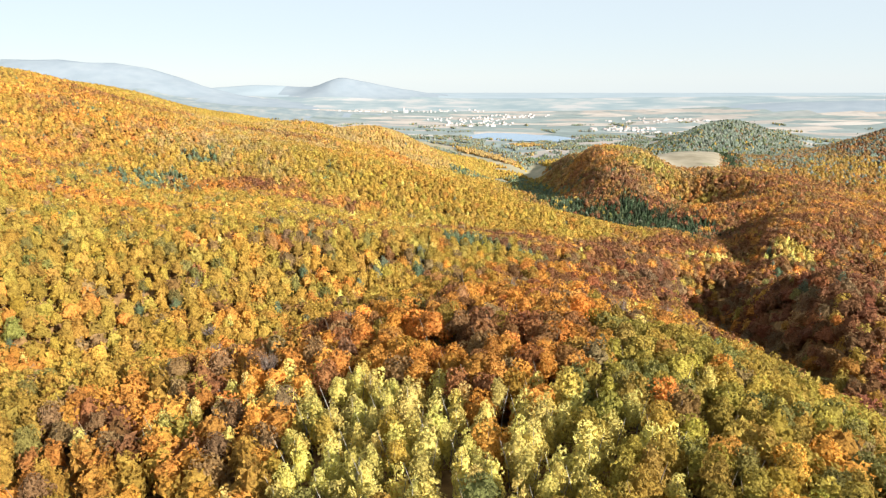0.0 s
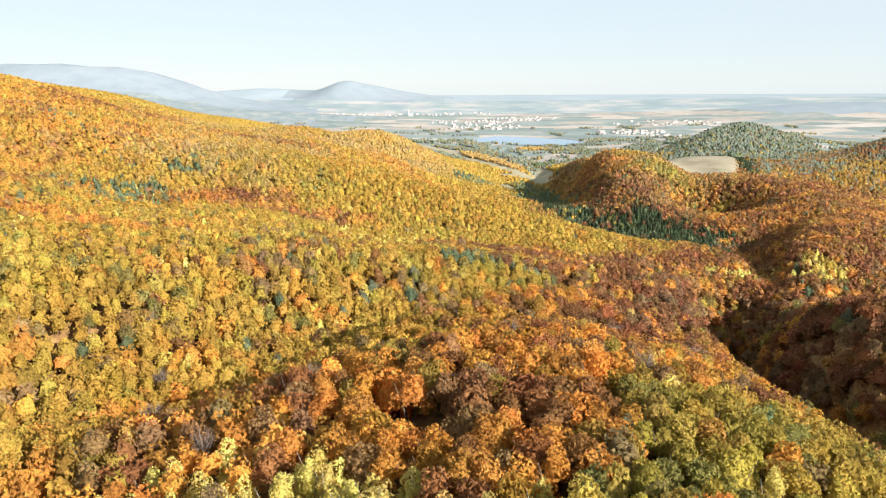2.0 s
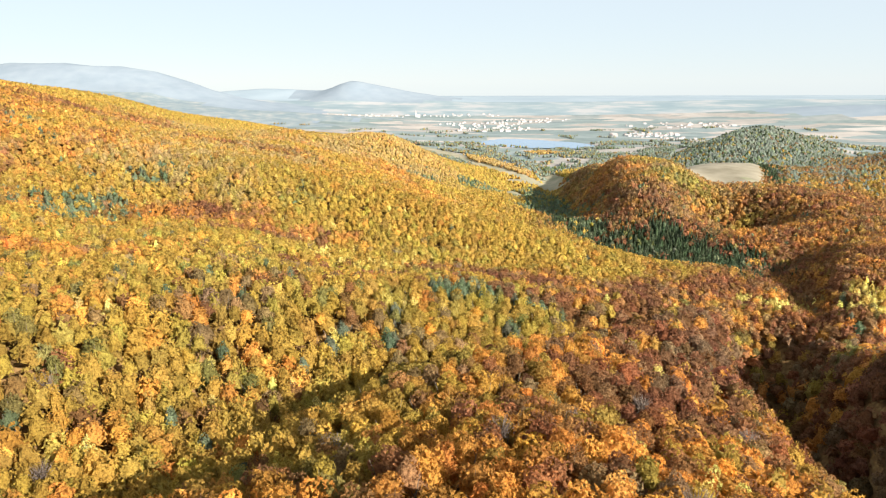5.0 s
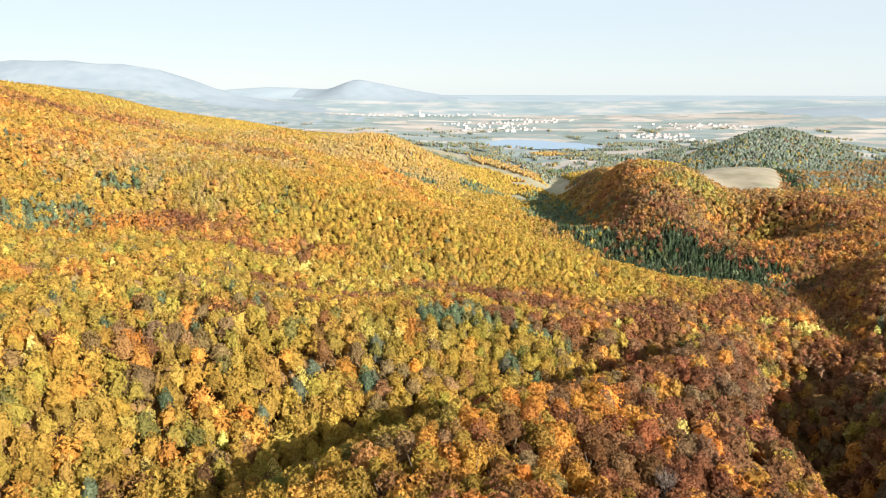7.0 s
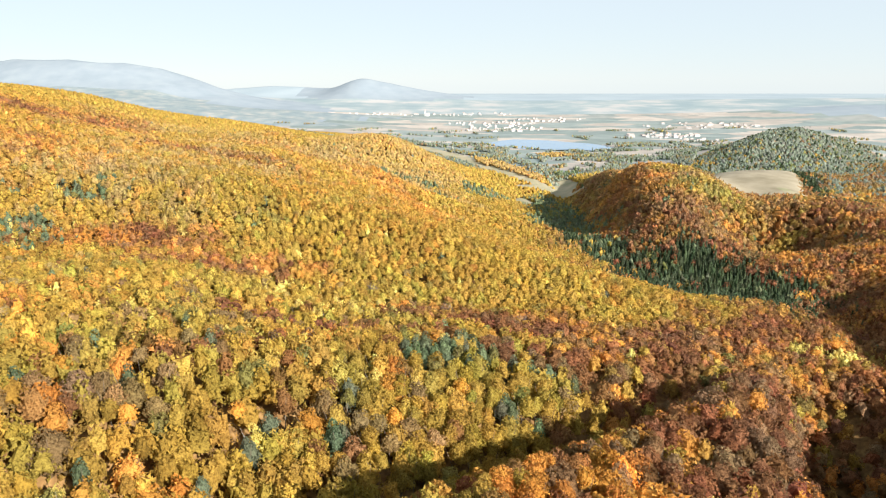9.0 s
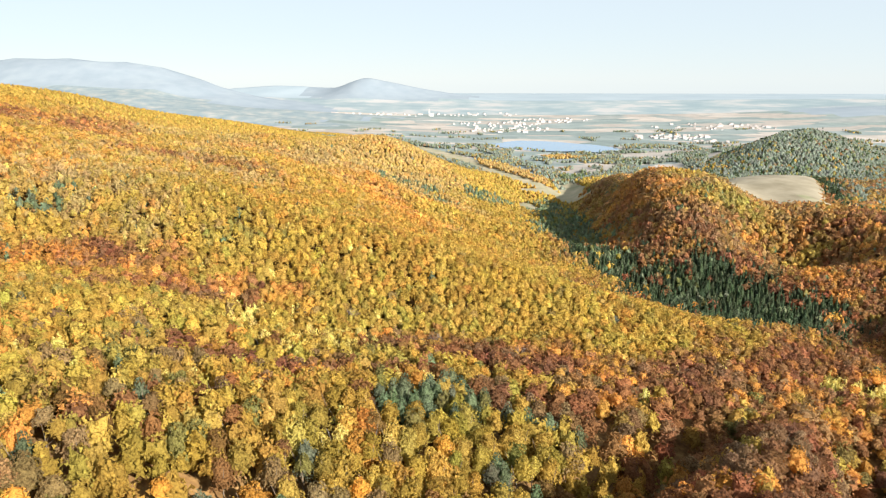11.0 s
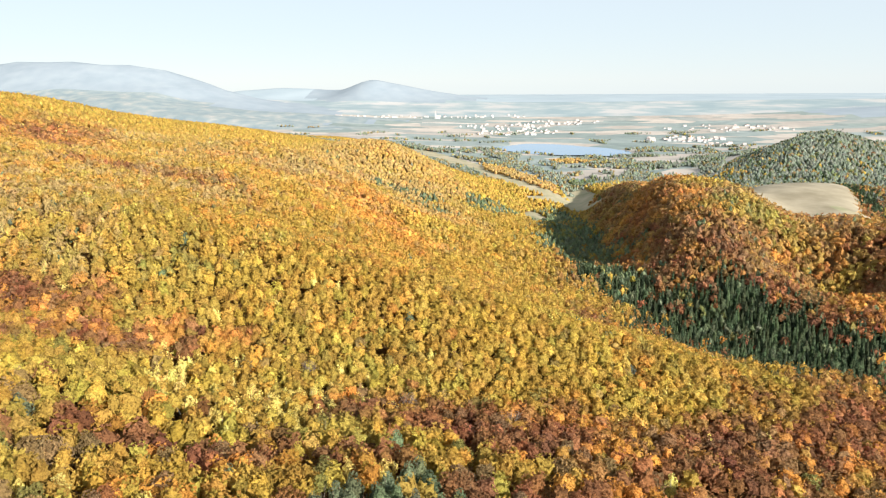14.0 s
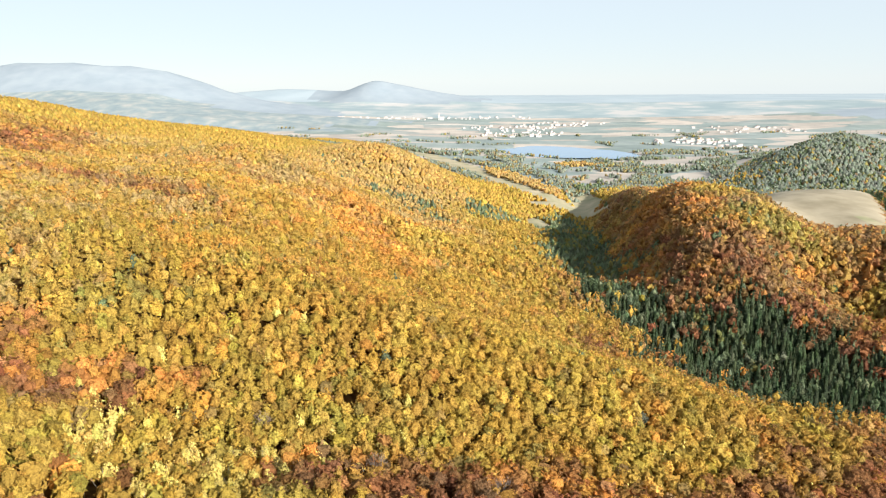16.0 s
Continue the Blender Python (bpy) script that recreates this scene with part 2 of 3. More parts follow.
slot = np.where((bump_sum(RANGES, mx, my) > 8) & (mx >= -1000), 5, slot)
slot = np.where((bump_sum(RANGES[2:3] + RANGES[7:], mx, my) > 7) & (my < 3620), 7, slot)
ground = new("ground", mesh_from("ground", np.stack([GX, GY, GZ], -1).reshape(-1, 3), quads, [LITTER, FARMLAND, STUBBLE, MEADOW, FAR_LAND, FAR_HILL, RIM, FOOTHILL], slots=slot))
for p in ground.data.polygons:
    p.use_smooth = True
tagged(ground, "rolling hills falling to a wide pale farmed plain", "ground", kind="structure")


# ---------------------------------------------------------------- trees
def icosphere(level):
    bm = bmesh.new()
    bmesh.ops.create_icosphere(bm, subdivisions=level, radius=1)
    v = np.array([p.co[:] for p in bm.verts])
    f = np.array([[p.index for p in q.verts] for q in bm.faces])
    bm.free()
    return v, f


CORES = {lv: icosphere(lv) for lv in (1, 2)}


def lobes_of(shape, rng):
    """Balls of foliage that make up a crown of half-width 1: centre and radius."""
    if shape == "broad":
        out = [((0, 0, 0.2), 0.6)]
        k = rng.randint(7, 10)
        for i in range(k):
            a = 2 * math.pi * (i + rng.uniform(-0.35, 0.35)) / k
            r = rng.uniform(0.5, 0.72)
            out.append(((r * math.cos(a), r * math.sin(a), rng.uniform(-0.5, 0.25)), rng.uniform(0.24, 0.4)))
        for i in range(7):
            a, r = rng.uniform(0, 6.28), rng.uniform(0.08, 0.5)
            out.append(((r * math.cos(a), r * math.sin(a), 0.86 - 0.75 * r * r - rng.uniform(0.0, 0.2)), rng.uniform(0.2, 0.34)))
    elif shape == "tall":
        out = [((0, 0, z), r) for z, r in ((-0.9, 0.6), (-0.2, 0.66), (0.4, 0.52))]
        for i in range(11):
            a, z = rng.uniform(0, 6.28), rng.uniform(-1.0, 0.9)
            r = 0.58 - 0.22 * max(z, 0)
            out.append(((r * math.cos(a), r * math.sin(a), z), rng.uniform(0.22, 0.36)))
        for i in range(4):
            a, r = rng.uniform(0, 6.28), rng.uniform(0.0, 0.35)
            out.append(((r * math.cos(a), r * math.sin(a), rng.uniform(0.85, 1.2)), rng.uniform(0.18, 0.28)))
    else:  # pine
        out = [((0, 0, z), r) for z, r in ((-0.7, 0.7), (0.0, 0.66), (0.6, 0.48), (1.05, 0.3))]
        for i in range(6):
            a = rng.uniform(0, 6.28)
            out.append(((0.6 * math.cos(a), 0.6 * math.sin(a), rng.uniform(-0.8, 0.4)), rng.uniform(0.28, 0.4)))
    return [(np.array(c), r) for c, r in out]


def scatter_leaves(pts, nrm, size, rng, spread=0.8):
    """One ragged triangle of foliage at each point."""
    n = nrm + spread * rng.normal(size=nrm.shape)
    n /= np.linalg.norm(n, axis=1)[:, None]
    t = np.cross(n, rng.normal(size=n.shape))
    t /= np.linalg.norm(t, axis=1)[:, None]
    b = np.cross(n, t)
    s = size * rng.uniform(0.65, 1.35, (len(pts), 1))
    k = rng.uniform(0.7, 1.2, (len(pts), 3, 1))
    v = np.stack([pts + s * k[:, 0] * t, pts + s * k[:, 1] * (-0.5 * t + 0.87 * b), pts + s * k[:, 2] * (-0.5 * t - 0.87 * b)], 1)
    return v.reshape(-1, 3), np.arange(3 * len(pts)).reshape(-1, 3)


def crown_mesh(shape, leaves, size, core, seed, fill=0.95):
    """Vertices and triangles of a crown of half-width 1 about its own middle."""
    rng = np.random.RandomState(seed)
    if shape == "spruce":
        leaves = max(leaves, 36)
        h = rng.uniform(0, 1, leaves) ** 1.35
        a = rng.uniform(0, 6.28, leaves)
        tier = 0.86 + 0.14 * np.sin(h * 44 + rng.uniform(0, 6))
        r = (1 - h) * tier * rng.uniform(0.8, 1.08, leaves) + 0.02
        pts = np.stack([r * np.cos(a), r * np.sin(a), 4.4 * h - 1.7], 1)
        nrm = np.stack([np.cos(a), np.sin(a), np.full(leaves, 0.75)], 1)
        lv, lf = scatter_leaves(pts, nrm, size, rng, 0.45)
        k = 6
        ang = np.arange(k) * 2 * math.pi / k
        cv = np.concatenate([np.stack([0.82 * np.cos(ang), 0.82 * np.sin(ang), np.full(k, -1.75)], 1), [[0, 0, 2.6]]])
        cf = np.array([[i, (i + 1) % k, k] for i in range(k)])
    elif shape == "bare":
        m = leaves // 2
        a, up = rng.uniform(0, 6.28, m), rng.uniform(0.1, 1.0, m)
        tip = np.stack([np.cos(a) * rng.uniform(0.4, 1, m), np.sin(a) * rng.uniform(0.4, 1, m), up * 1.1], 1)
        root = tip * rng.uniform(0.1, 0.5, (m, 1)) + np.array([0, 0, -0.4])
        side = np.cross(tip - root, rng.normal(size=(m, 3)))
        side *= 0.035 / np.linalg.norm(side, axis=1)[:, None]
        cv = np.stack([root + side, root - side, tip], 1).reshape(-1, 3)
        cf = np.arange(3 * m).reshape(-1, 3)
        d = rng.normal(size=(leaves, 3))
        d /= np.linalg.norm(d, axis=1)[:, None]
        lv, lf = scatter_leaves(d * rng.uniform(0.55, 1.0, (leaves, 1)) * np.array([1, 1, 0.95]) + np.array([0, 0, 0.1]), d, size * 0.5, rng, 1.0)
    else:
        lobes = lobes_of(shape, rng)
        d = rng.normal(size=(leaves * 5, 3))
        d /= np.linalg.norm(d, axis=1)[:, None]
        d = d[d[:, 2] > -0.55]
        w = np.array([r * r for c, r in lobes])
        pick = rng.choice(len(lobes), len(d), p=w / w.sum())
        cen, rad = np.array([c for c, r in lobes])[pick], np.array([r for c, r in lobes])[pick]
        pts = cen + d * rad[:, None] * rng.uniform(0.94, 1.05, (len(d), 1))
        keep = np.ones(len(d), bool)
        for c, r in lobes:
            keep &= np.linalg.norm(pts - c, axis=1) > 0.84 * r
        pts, d = pts[keep][:leaves], d[keep][:leaves]
        lv, lf = scatter_leaves(pts, d, size, rng, 0.6)
        cv, cf = CORES[core]
        reach = np.full(len(cv), 0.2)
        for c, r in lobes:
            along = cv @ c
            disc = along ** 2 - c @ c + r * r
            hit = disc > 0
            reach[hit] = np.maximum(reach[hit], along[hit] + np.sqrt(disc[hit]))
        cv = cv * (fill * reach * rng.uniform(0.7, 1.12, len(cv)))[:, None]
        down = cv[cf].mean(1)[:, 2] < -0.45 * np.abs(cv[:, 2]).max()
        cf = cf[~down]
    return np.concatenate([cv, lv]), np.concatenate([cf, lf + len(cv)])


def trunk_mesh(height, radius, crown_base, seed, limbs=4):
    """A tapered trunk from the ground up with a few limbs rising into the crown."""
    rng = np.random.RandomState(seed)
    verts, faces = [], []

    def tube(a, b, ra, rb, k=5):
        a, b = np.array(a, float), np.array(b, float)
        d = (b - a) / np.linalg.norm(b - a)
        u = np.cross(d, [0.3, 0.9, 0.1])
        u /= np.linalg.norm(u)
        v = np.cross(d, u)
        base = len(verts)
        for p, r in ((a, ra), (b, rb)):
            for i in range(k):
                t = 2 * math.pi * i / k
                verts.append(p + r * (math.cos(t) * u + math.sin(t) * v))
        for i in range(k):
            j = (i + 1) % k
            faces.extend([[base + i, base + j, base + k + j], [base + i, base + k + j, base + k + i]])

    lean = rng.uniform(-0.3, 0.3, 2)
    tube((0, 0, -1.0), (lean[0] * 0.5, lean[1] * 0.5, crown_base), radius, radius * 0.7)
    tube((lean[0] * 0.5, lean[1] * 0.5, crown_base), (lean[0], lean[1], height * 0.93), radius * 0.7, radius * 0.12)
    for i in range(limbs):
        t = 2 * math.pi * (i + rng.uniform(-0.3, 0.3)) / limbs
        z = crown_base + rng.uniform(-0.5, 0.35) * (height - crown_base)
        r = rng.uniform(0.18, 0.27) * height * 0.55
        tube((lean[0] * 0.5, lean[1] * 0.5, z), (r * math.cos(t), r * math.sin(t), z + 0.9 * r), radius * 0.4, radius * 0.08, 4)
    return np.array(verts), np.array(faces)


# name: label, shape, half-width, crown stretch, leaf colour, colour spread
KINDS = {
    "golden_oak": ("golden yellow oak tree in dense autumn woodland", "broad", 3.7, 1.1, (0.43, 0.278, 0.056), 0.11),
    "olive_oak": ("olive green and yellow oak tree in dense woodland", "broad", 3.7, 1.15, (0.42, 0.315, 0.068), 0.12),
    "green_oak": ("still green broadleaf tree among autumn trees", "broad", 3.5, 1.2, (0.2, 0.212, 0.075), 0.1),
    "orange_beech": ("orange beech tree with a full round crown", "broad", 4.2, 1.0, (0.62, 0.285, 0.06), 0.14),
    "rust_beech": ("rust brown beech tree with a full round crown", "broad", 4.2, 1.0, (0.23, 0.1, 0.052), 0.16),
    "pale_birch": ("pale yellow birch tree with a narrow crown", "tall", 2.9, 1.25, (0.7, 0.57, 0.17), 0.1),
    "pine_tree": ("blue green pine tree among autumn broadleaf trees", "pine", 3.0, 1.1, (0.15, 0.185, 0.105), 0.13),
    "spruce_tree": ("dark green pointed spruce tree in a valley stand", "spruce", 3.5, 0.85, (0.07, 0.095, 0.05), 0.13),
    "bare_hornbeam": ("grey brown hornbeam tree with thinning leaves", "broad", 4.0, 1.0, (0.25, 0.17, 0.098), 0.1),
    # haze over the far slopes is mixed into these two leaf colours
    "straw_oak": ("haze-paled yellow oak tree on a far slope", "broad", 3.7, 1.1, (0.42, 0.31, 0.145), 0.06),
    "grey_pine": ("haze-greyed green pine tree on a far hill", "pine", 3.4, 1.0, (0.205, 0.235, 0.185), 0.1),
}
ORDER = list(KINDS)
EVERGREEN = ("pine_tree", "spruce_tree", "grey_pine", "pale_birch")
# mixes of kinds, in the order above
# straw, tawny, greybrown, grey and scrub imitate distance haze by paler kinds
MIXES = {
    "green": (2, 22, 62, 1, 4, 0, 4, 0, 3, 0, 0),
    "gold": (66, 22, 3, 4, 1, 1.5, 0.3, 0, 2.2, 0, 0),
    "deepgold": (60, 9, 2, 20, 3, 0.5, 0.3, 0, 2, 6, 0),
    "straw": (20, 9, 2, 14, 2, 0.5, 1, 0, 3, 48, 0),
    "olive": (15, 60, 16, 4, 2, 1, 1, 0, 1, 0, 0),
    "orange": (7, 2, 0.3, 62, 22, 0.7, 0.1, 0, 6, 0, 0),
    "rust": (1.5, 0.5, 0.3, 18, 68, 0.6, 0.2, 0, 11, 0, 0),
    "mixed": (55, 17, 3, 12, 6, 3, 2, 0, 6, 0, 0),
    "birch": (3, 3, 2, 1, 0.5, 150, 0.3, 0, 0.5, 0, 0),
    "pine": (0.6, 1.2, 4, 0.2, 0.4, 0.4, 92, 0, 0.6, 0, 0),
    "spruce": (0.05, 0.1, 0.3, 0.1, 0.3, 0.05, 4, 95, 0.1, 0, 0),
    "dusky": (3, 4, 1.5, 17, 62, 0.2, 0.8, 0, 11, 0, 0),
    "tawny": (5, 12, 4, 14, 28, 0.5, 1.5, 0, 34, 10, 0),
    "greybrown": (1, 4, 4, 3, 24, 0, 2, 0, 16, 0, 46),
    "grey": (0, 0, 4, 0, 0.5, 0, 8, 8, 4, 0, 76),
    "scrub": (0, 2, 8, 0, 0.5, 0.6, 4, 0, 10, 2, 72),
}
# stands: x, y, half-length, half-width, heading, mix, share
STANDS = [
    (-240, 400, 300, 200, 100, "mixed", 0.4),
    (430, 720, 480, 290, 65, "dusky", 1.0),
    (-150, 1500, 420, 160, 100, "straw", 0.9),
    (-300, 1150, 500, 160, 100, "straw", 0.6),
    (320, 1090, 330, 180, 75, "dusky", 1.0),
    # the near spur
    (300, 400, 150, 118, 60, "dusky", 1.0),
    (-85, 195, 75, 40, 125, "orange", 1.0),
    (-120, 290, 90, 45, 125, "mixed", 0.9),
    (-70, 270, 70, 34, 125, "orange", 0.85),
    (-15, 240, 95, 42, 30, "orange", 1.0),
    (70, 330, 130, 62, 60, "orange", 0.95),
    (120, 470, 150, 58, 58, "rust", 1.0),
    (108, 200, 62, 40, 74, "olive", 0.95),
    (70, 150, 80, 44, 60, "olive", 0.95),
    (30, 205, 40, 26, 40, "orange", 0.9),
    (105, 290, 40, 30, 60, "orange", 0.8),
    (-8, 167, 60, 38, 140, "birch", 1.0),
    (14, 140, 24, 30, 90, "birch", 0.6),
    (-92, 190, 22, 10, 20, "birch", 0.7),
    (-85, 145, 26, 18, 20, "mixed", 0.9),
    # the golden slope and its hollows
    (-250, 640, 260, 90, 170, "gold", 0.5),
    (-60, 490, 90, 50, 20, "mixed", 0.85),
    (-150, 420, 60, 40, 30, "gold", 0.7),
    (60, 585, 120, 32, 8, "mixed", 0.8),
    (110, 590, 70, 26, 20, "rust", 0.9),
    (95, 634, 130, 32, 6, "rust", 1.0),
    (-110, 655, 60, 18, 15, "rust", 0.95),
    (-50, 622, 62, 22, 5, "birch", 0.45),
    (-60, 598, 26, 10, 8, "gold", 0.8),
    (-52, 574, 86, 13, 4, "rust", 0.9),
    (22, 548, 14, 9, 20, "pine", 0.7),
    (60, 556, 26, 10, -10, "pine", 0.85),
    (45, 505, 10, 8, 0, "pine", 0.9),
    (-18, 474, 8, 7, 0, "pine", 0.9),
    (10, 730, 200, 66, 172, "gold", 1.0),
    (165, 705, 80, 34, 25, "gold", 0.95),
    (-30, 860, 120, 130, 100, "deepgold", 0.8),
    (-110, 1060, 240, 120, 100, "deepgold", 0.85),
    (-55, 1000, 170, 24, 110, "orange", 0.75),
    (-295, 510, 130, 26, 10, "orange", 0.9),
    (-195, 672, 62, 22, 8, "rust", 0.95),
    (-290, 660, 56, 34, 10, "pine", 0.65),
    (-254, 735, 22, 16, 0, "pine", 0.8),
    (-410, 785, 66, 15, -35, "pine", 0.85),
    (-430, 900, 330, 100, 100, "orange", 0.5),
    (-446, 1050, 220, 46, 95, "rust", 0.75),
    (-205, 885, 110, 20, 175, "rust", 0.6),
    (-115, 1045, 90, 14, 160, "rust", 0.75),
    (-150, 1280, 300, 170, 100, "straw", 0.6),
    (-80, 1412, 60, 22, -20, "pine", 0.7),
    (-20, 1335, 50, 18, -30, "pine", 0.4),
    # east of the valley
    (312, 1190, 290, 108, 92, "tawny", 1.0),
    (262, 1420, 150, 60, 90, "tawny", 1.0),
    (280, 1100, 160, 60, 100, "orange", 0.3),
    (250, 1180, 90, 30, 80, "rust", 0.7),
    (300, 1035, 62, 30, 135, "green", 0.85),
    (345, 955, 46, 20, 20, "olive", 0.75),
    (298, 1160, 46, 30, 90, "olive", 0.8),
    (268, 652, 26, 14, 30, "birch", 1.0),
    (322, 628, 24, 11, 10, "birch", 0.95),
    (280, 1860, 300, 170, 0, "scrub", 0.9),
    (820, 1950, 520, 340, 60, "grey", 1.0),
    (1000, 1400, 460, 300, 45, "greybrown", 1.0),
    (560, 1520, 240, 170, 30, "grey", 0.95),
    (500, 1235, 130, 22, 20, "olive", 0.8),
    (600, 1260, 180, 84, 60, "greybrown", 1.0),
    (502, 1215, 150, 20, 72, "spruce", 1.0),
    (478, 1062, 54, 16, 105, "spruce", 0.9),
    # conifers along the valley floor
    (240, 818, 112, 70, 120, "spruce", 1.0),
    (150, 960, 110, 32, 106, "spruce", 1.0),
    (158, 1190, 240, 42, 92, "pine", 1.0),
    (166, 1370, 130, 40, 94, "pine", 1.0),
    (50, 1440, 60, 40, 100, "pine", 0.9),
    (170, 1290, 50, 22, 80, "pine", 0.9),
]


def choose_kinds(x, y, rng):
    w = np.tile(np.array(MIXES["gold"], float) / 100, (len(x), 1))
    wob_x, wob_y = x + 14 * value_noise(5, 30, x, y), y + 14 * value_noise(6, 30, x, y)
    for cx, cy, a, b, h, mix, share in STANDS:
        m = np.array(MIXES[mix], float)
        f = share * np.exp(-ring((cx, cy, a, b, h), wob_x, wob_y) ** 6)[:, None]
        w = w * (1 - f) + f * m / m.sum()
    open_land = wooded(x, y) <= 0.5
    w[open_land] = np.array(MIXES["scrub"], float) / sum(MIXES["scrub"])
    for cx, cy, a, b, h, mix in COPSES:
        inside = ring((cx, cy, a, b, h), x, y) < 1.3
        w[inside] = np.array(MIXES[mix], float) / sum(MIXES[mix])
    for i in range(len(ORDER)):
        w[:, i] *= np.exp((1.5 * value_noise(20 + i, 15, x, y) + 1.1 * value_noise(40 + i, 55, x, y)) * (1 - 0.6 * smooth(1200, 1700, y)))
    c = np.cumsum(w, 1)
    leafy = w * np.array([0 if k in EVERGREEN else 1 for k in ORDER])
    tone = leafy @ np.array([KINDS[k][4] for k in ORDER]) / np.maximum(leafy.sum(1), 1e-6)[:, None]
    tone = np.concatenate([tone, np.clip(3 * leafy.sum(1) / w.sum(1), 0, 1)[:, None]], 1)
    broad = w[:, [3, 4, 8]].sum(1) / w.sum(1)
    return (rng.uniform(0, 1, (len(x), 1)) * c[:, -1:] > c).sum(1), tone, broad


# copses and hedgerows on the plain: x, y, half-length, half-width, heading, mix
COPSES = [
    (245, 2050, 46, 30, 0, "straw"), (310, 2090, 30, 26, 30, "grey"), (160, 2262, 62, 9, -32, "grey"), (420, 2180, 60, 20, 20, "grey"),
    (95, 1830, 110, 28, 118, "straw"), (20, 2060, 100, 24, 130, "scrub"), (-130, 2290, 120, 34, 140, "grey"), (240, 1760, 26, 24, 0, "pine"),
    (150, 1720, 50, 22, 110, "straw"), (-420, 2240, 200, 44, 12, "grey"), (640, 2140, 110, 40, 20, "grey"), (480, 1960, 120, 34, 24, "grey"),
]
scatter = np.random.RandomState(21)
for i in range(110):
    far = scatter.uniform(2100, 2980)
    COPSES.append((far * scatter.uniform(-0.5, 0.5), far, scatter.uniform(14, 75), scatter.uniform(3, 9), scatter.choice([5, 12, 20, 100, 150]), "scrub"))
COPSES = [c for c in COPSES if ring(LAKE, np.array(c[0]), np.array(c[1])) > 1.25]


def in_copse(x, y):
    inside = np.zeros(len(x), bool)
    for cx, cy, a, b, h, mix in COPSES:
        inside |= ring((cx, cy, a, b, h), x, y) + 0.25 * value_noise(3, 14, x, y) < 1
    # rough pasture below the hills, grown over in patches
    rough = value_noise(13, 90, x, y) + 0.6 * value_noise(14, 30, x, y) + 0.35 * value_noise(15, 11, x, y)
    inside |= (rough > 0.18 + 1.2 * smooth(2150, 2500, y)) & (y > 1650) & (ring(LAKE, x, y) > 1.22) & (ring(GLADES[2], x, y) > 1.05)
    return inside


def planted(step, rng):
    """Uneven staggered rows over the wooded hills within sight."""
    ys = np.arange(70, 3000, step * 0.87)
    xs = np.arange(-1500, 1700, step)
    x, y = np.meshgrid(xs, ys)
    x = x + (np.arange(len(ys)) % 2)[:, None] * step / 2
    x, y = x.ravel(), y.ravel()
    x = x + rng.uniform(-0.36, 0.36, len(x)) * step
    y = y + rng.uniform(-0.36, 0.36, len(y)) * step
    m = (x > -0.66 * y - 40) & (x < 0.66 * y + 45)
    # thinner on the ridge's far side
    m &= (x > -690) | (rng.uniform(0, 1, len(x)) < 0.35)
    x, y = x[m], y[m]
    m = (wooded(x, y) > 0.5) | in_copse(x, y)
    return x[m], y[m]


rng = np.random.RandomState(11)
TX, TY, LOOSE = [], [], []
for step, lo, hi in ((7.4, 70, 330), (7.6, 330, 605), (5.3, 605, 960), (6.8, 960, 1500), (8.2, 1500, 3000)):
    px, py = planted(step, rng)
    m = (py >= lo) & (py < hi)
    TX, TY, LOOSE = [*TX, px[m]], [*TY, py[m]], [*LOOSE, np.full(int(m.sum()), step / 5.2)]
# the wood goes on behind and beside, out of sight
px, py = np.meshgrid(np.arange(-460, 520, 9.0), np.arange(-260, 420, 8.0))
px, py = (v.ravel() + rng.uniform(-2.5, 2.5, v.size) for v in (px, py))
m = (py < 70) | (px < -0.66 * py - 40) | (px > 0.66 * py + 45)
TX, TY, LOOSE = [*TX, px[m]], [*TY, py[m]], [*LOOSE, np.full(int(m.sum()), 1.6)]
TX, TY, LOOSE = (np.concatenate(v) for v in (TX, TY, LOOSE))
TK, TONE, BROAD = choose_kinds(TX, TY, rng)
SIZE = np.array([KINDS[k][2] for k in ORDER])[TK] * LOOSE * np.clip(rng.normal(1.03, 0.2, len(TX)), 0.65, 1.5) * (1 + 0.2 * smooth(590, 620, TY) - 0.06 * smooth(900, 1100, TY))
# broad beeches crowd their neighbours out
keep = rng.uniform(0, 1, len(TX)) > 0.25 * smooth(0.3, 0.8, BROAD) * smooth(100, 330, TY) * (1 - smooth(600, 680, TY))
TX, TY, TK, SIZE, TONE = TX[keep], TY[keep], TK[keep], SIZE[keep], TONE[keep]
STRETCH = np.array([KINDS[k][3] for k in ORDER])[TK] * rng.uniform(0.85, 1.1, len(TX))
STRETCH = STRETCH * np.where(np.isin(TK, (5, 7)), 1, np.where(TY > 560, 0.95, 1.1))
PLAINS = wooded(TX, TY) <= 0.5
TOP = np.where(PLAINS, ground_height(TX, TY) + 8, canopy_top(TX, TY)) + 1.5 + rng.normal(0, 0.55, len(TX)) * (1 + smooth(0, 1, (420 - TY) / 150)) + 1.0 * value_noise(9, 40, TX, TY) - np.where(TK == 5, 0.5, 0)
REACH = {"broad": 1.05, "tall": 1.5, "pine": 1.35, "spruce": 2.7}
SHAPES = [KINDS[k][1] for k in ORDER]
UP = np.array([REACH[s] for s in SHAPES])[TK]
ZC = TOP - UP * SIZE * STRETCH
GROUND = ground_height(TX, TY)
SPIN = rng.uniform(0, 6.28, len(TX))
base = np.array([KINDS[k][4] for k in ORDER])[TK]
shared = np.where(np.isin(TK, [ORDER.index(k) for k in EVERGREEN]), 0, 0.3 + 0.28 * smooth(560, 700, TY) + 0.24 * smooth(800, 1300, TY))[:, None]
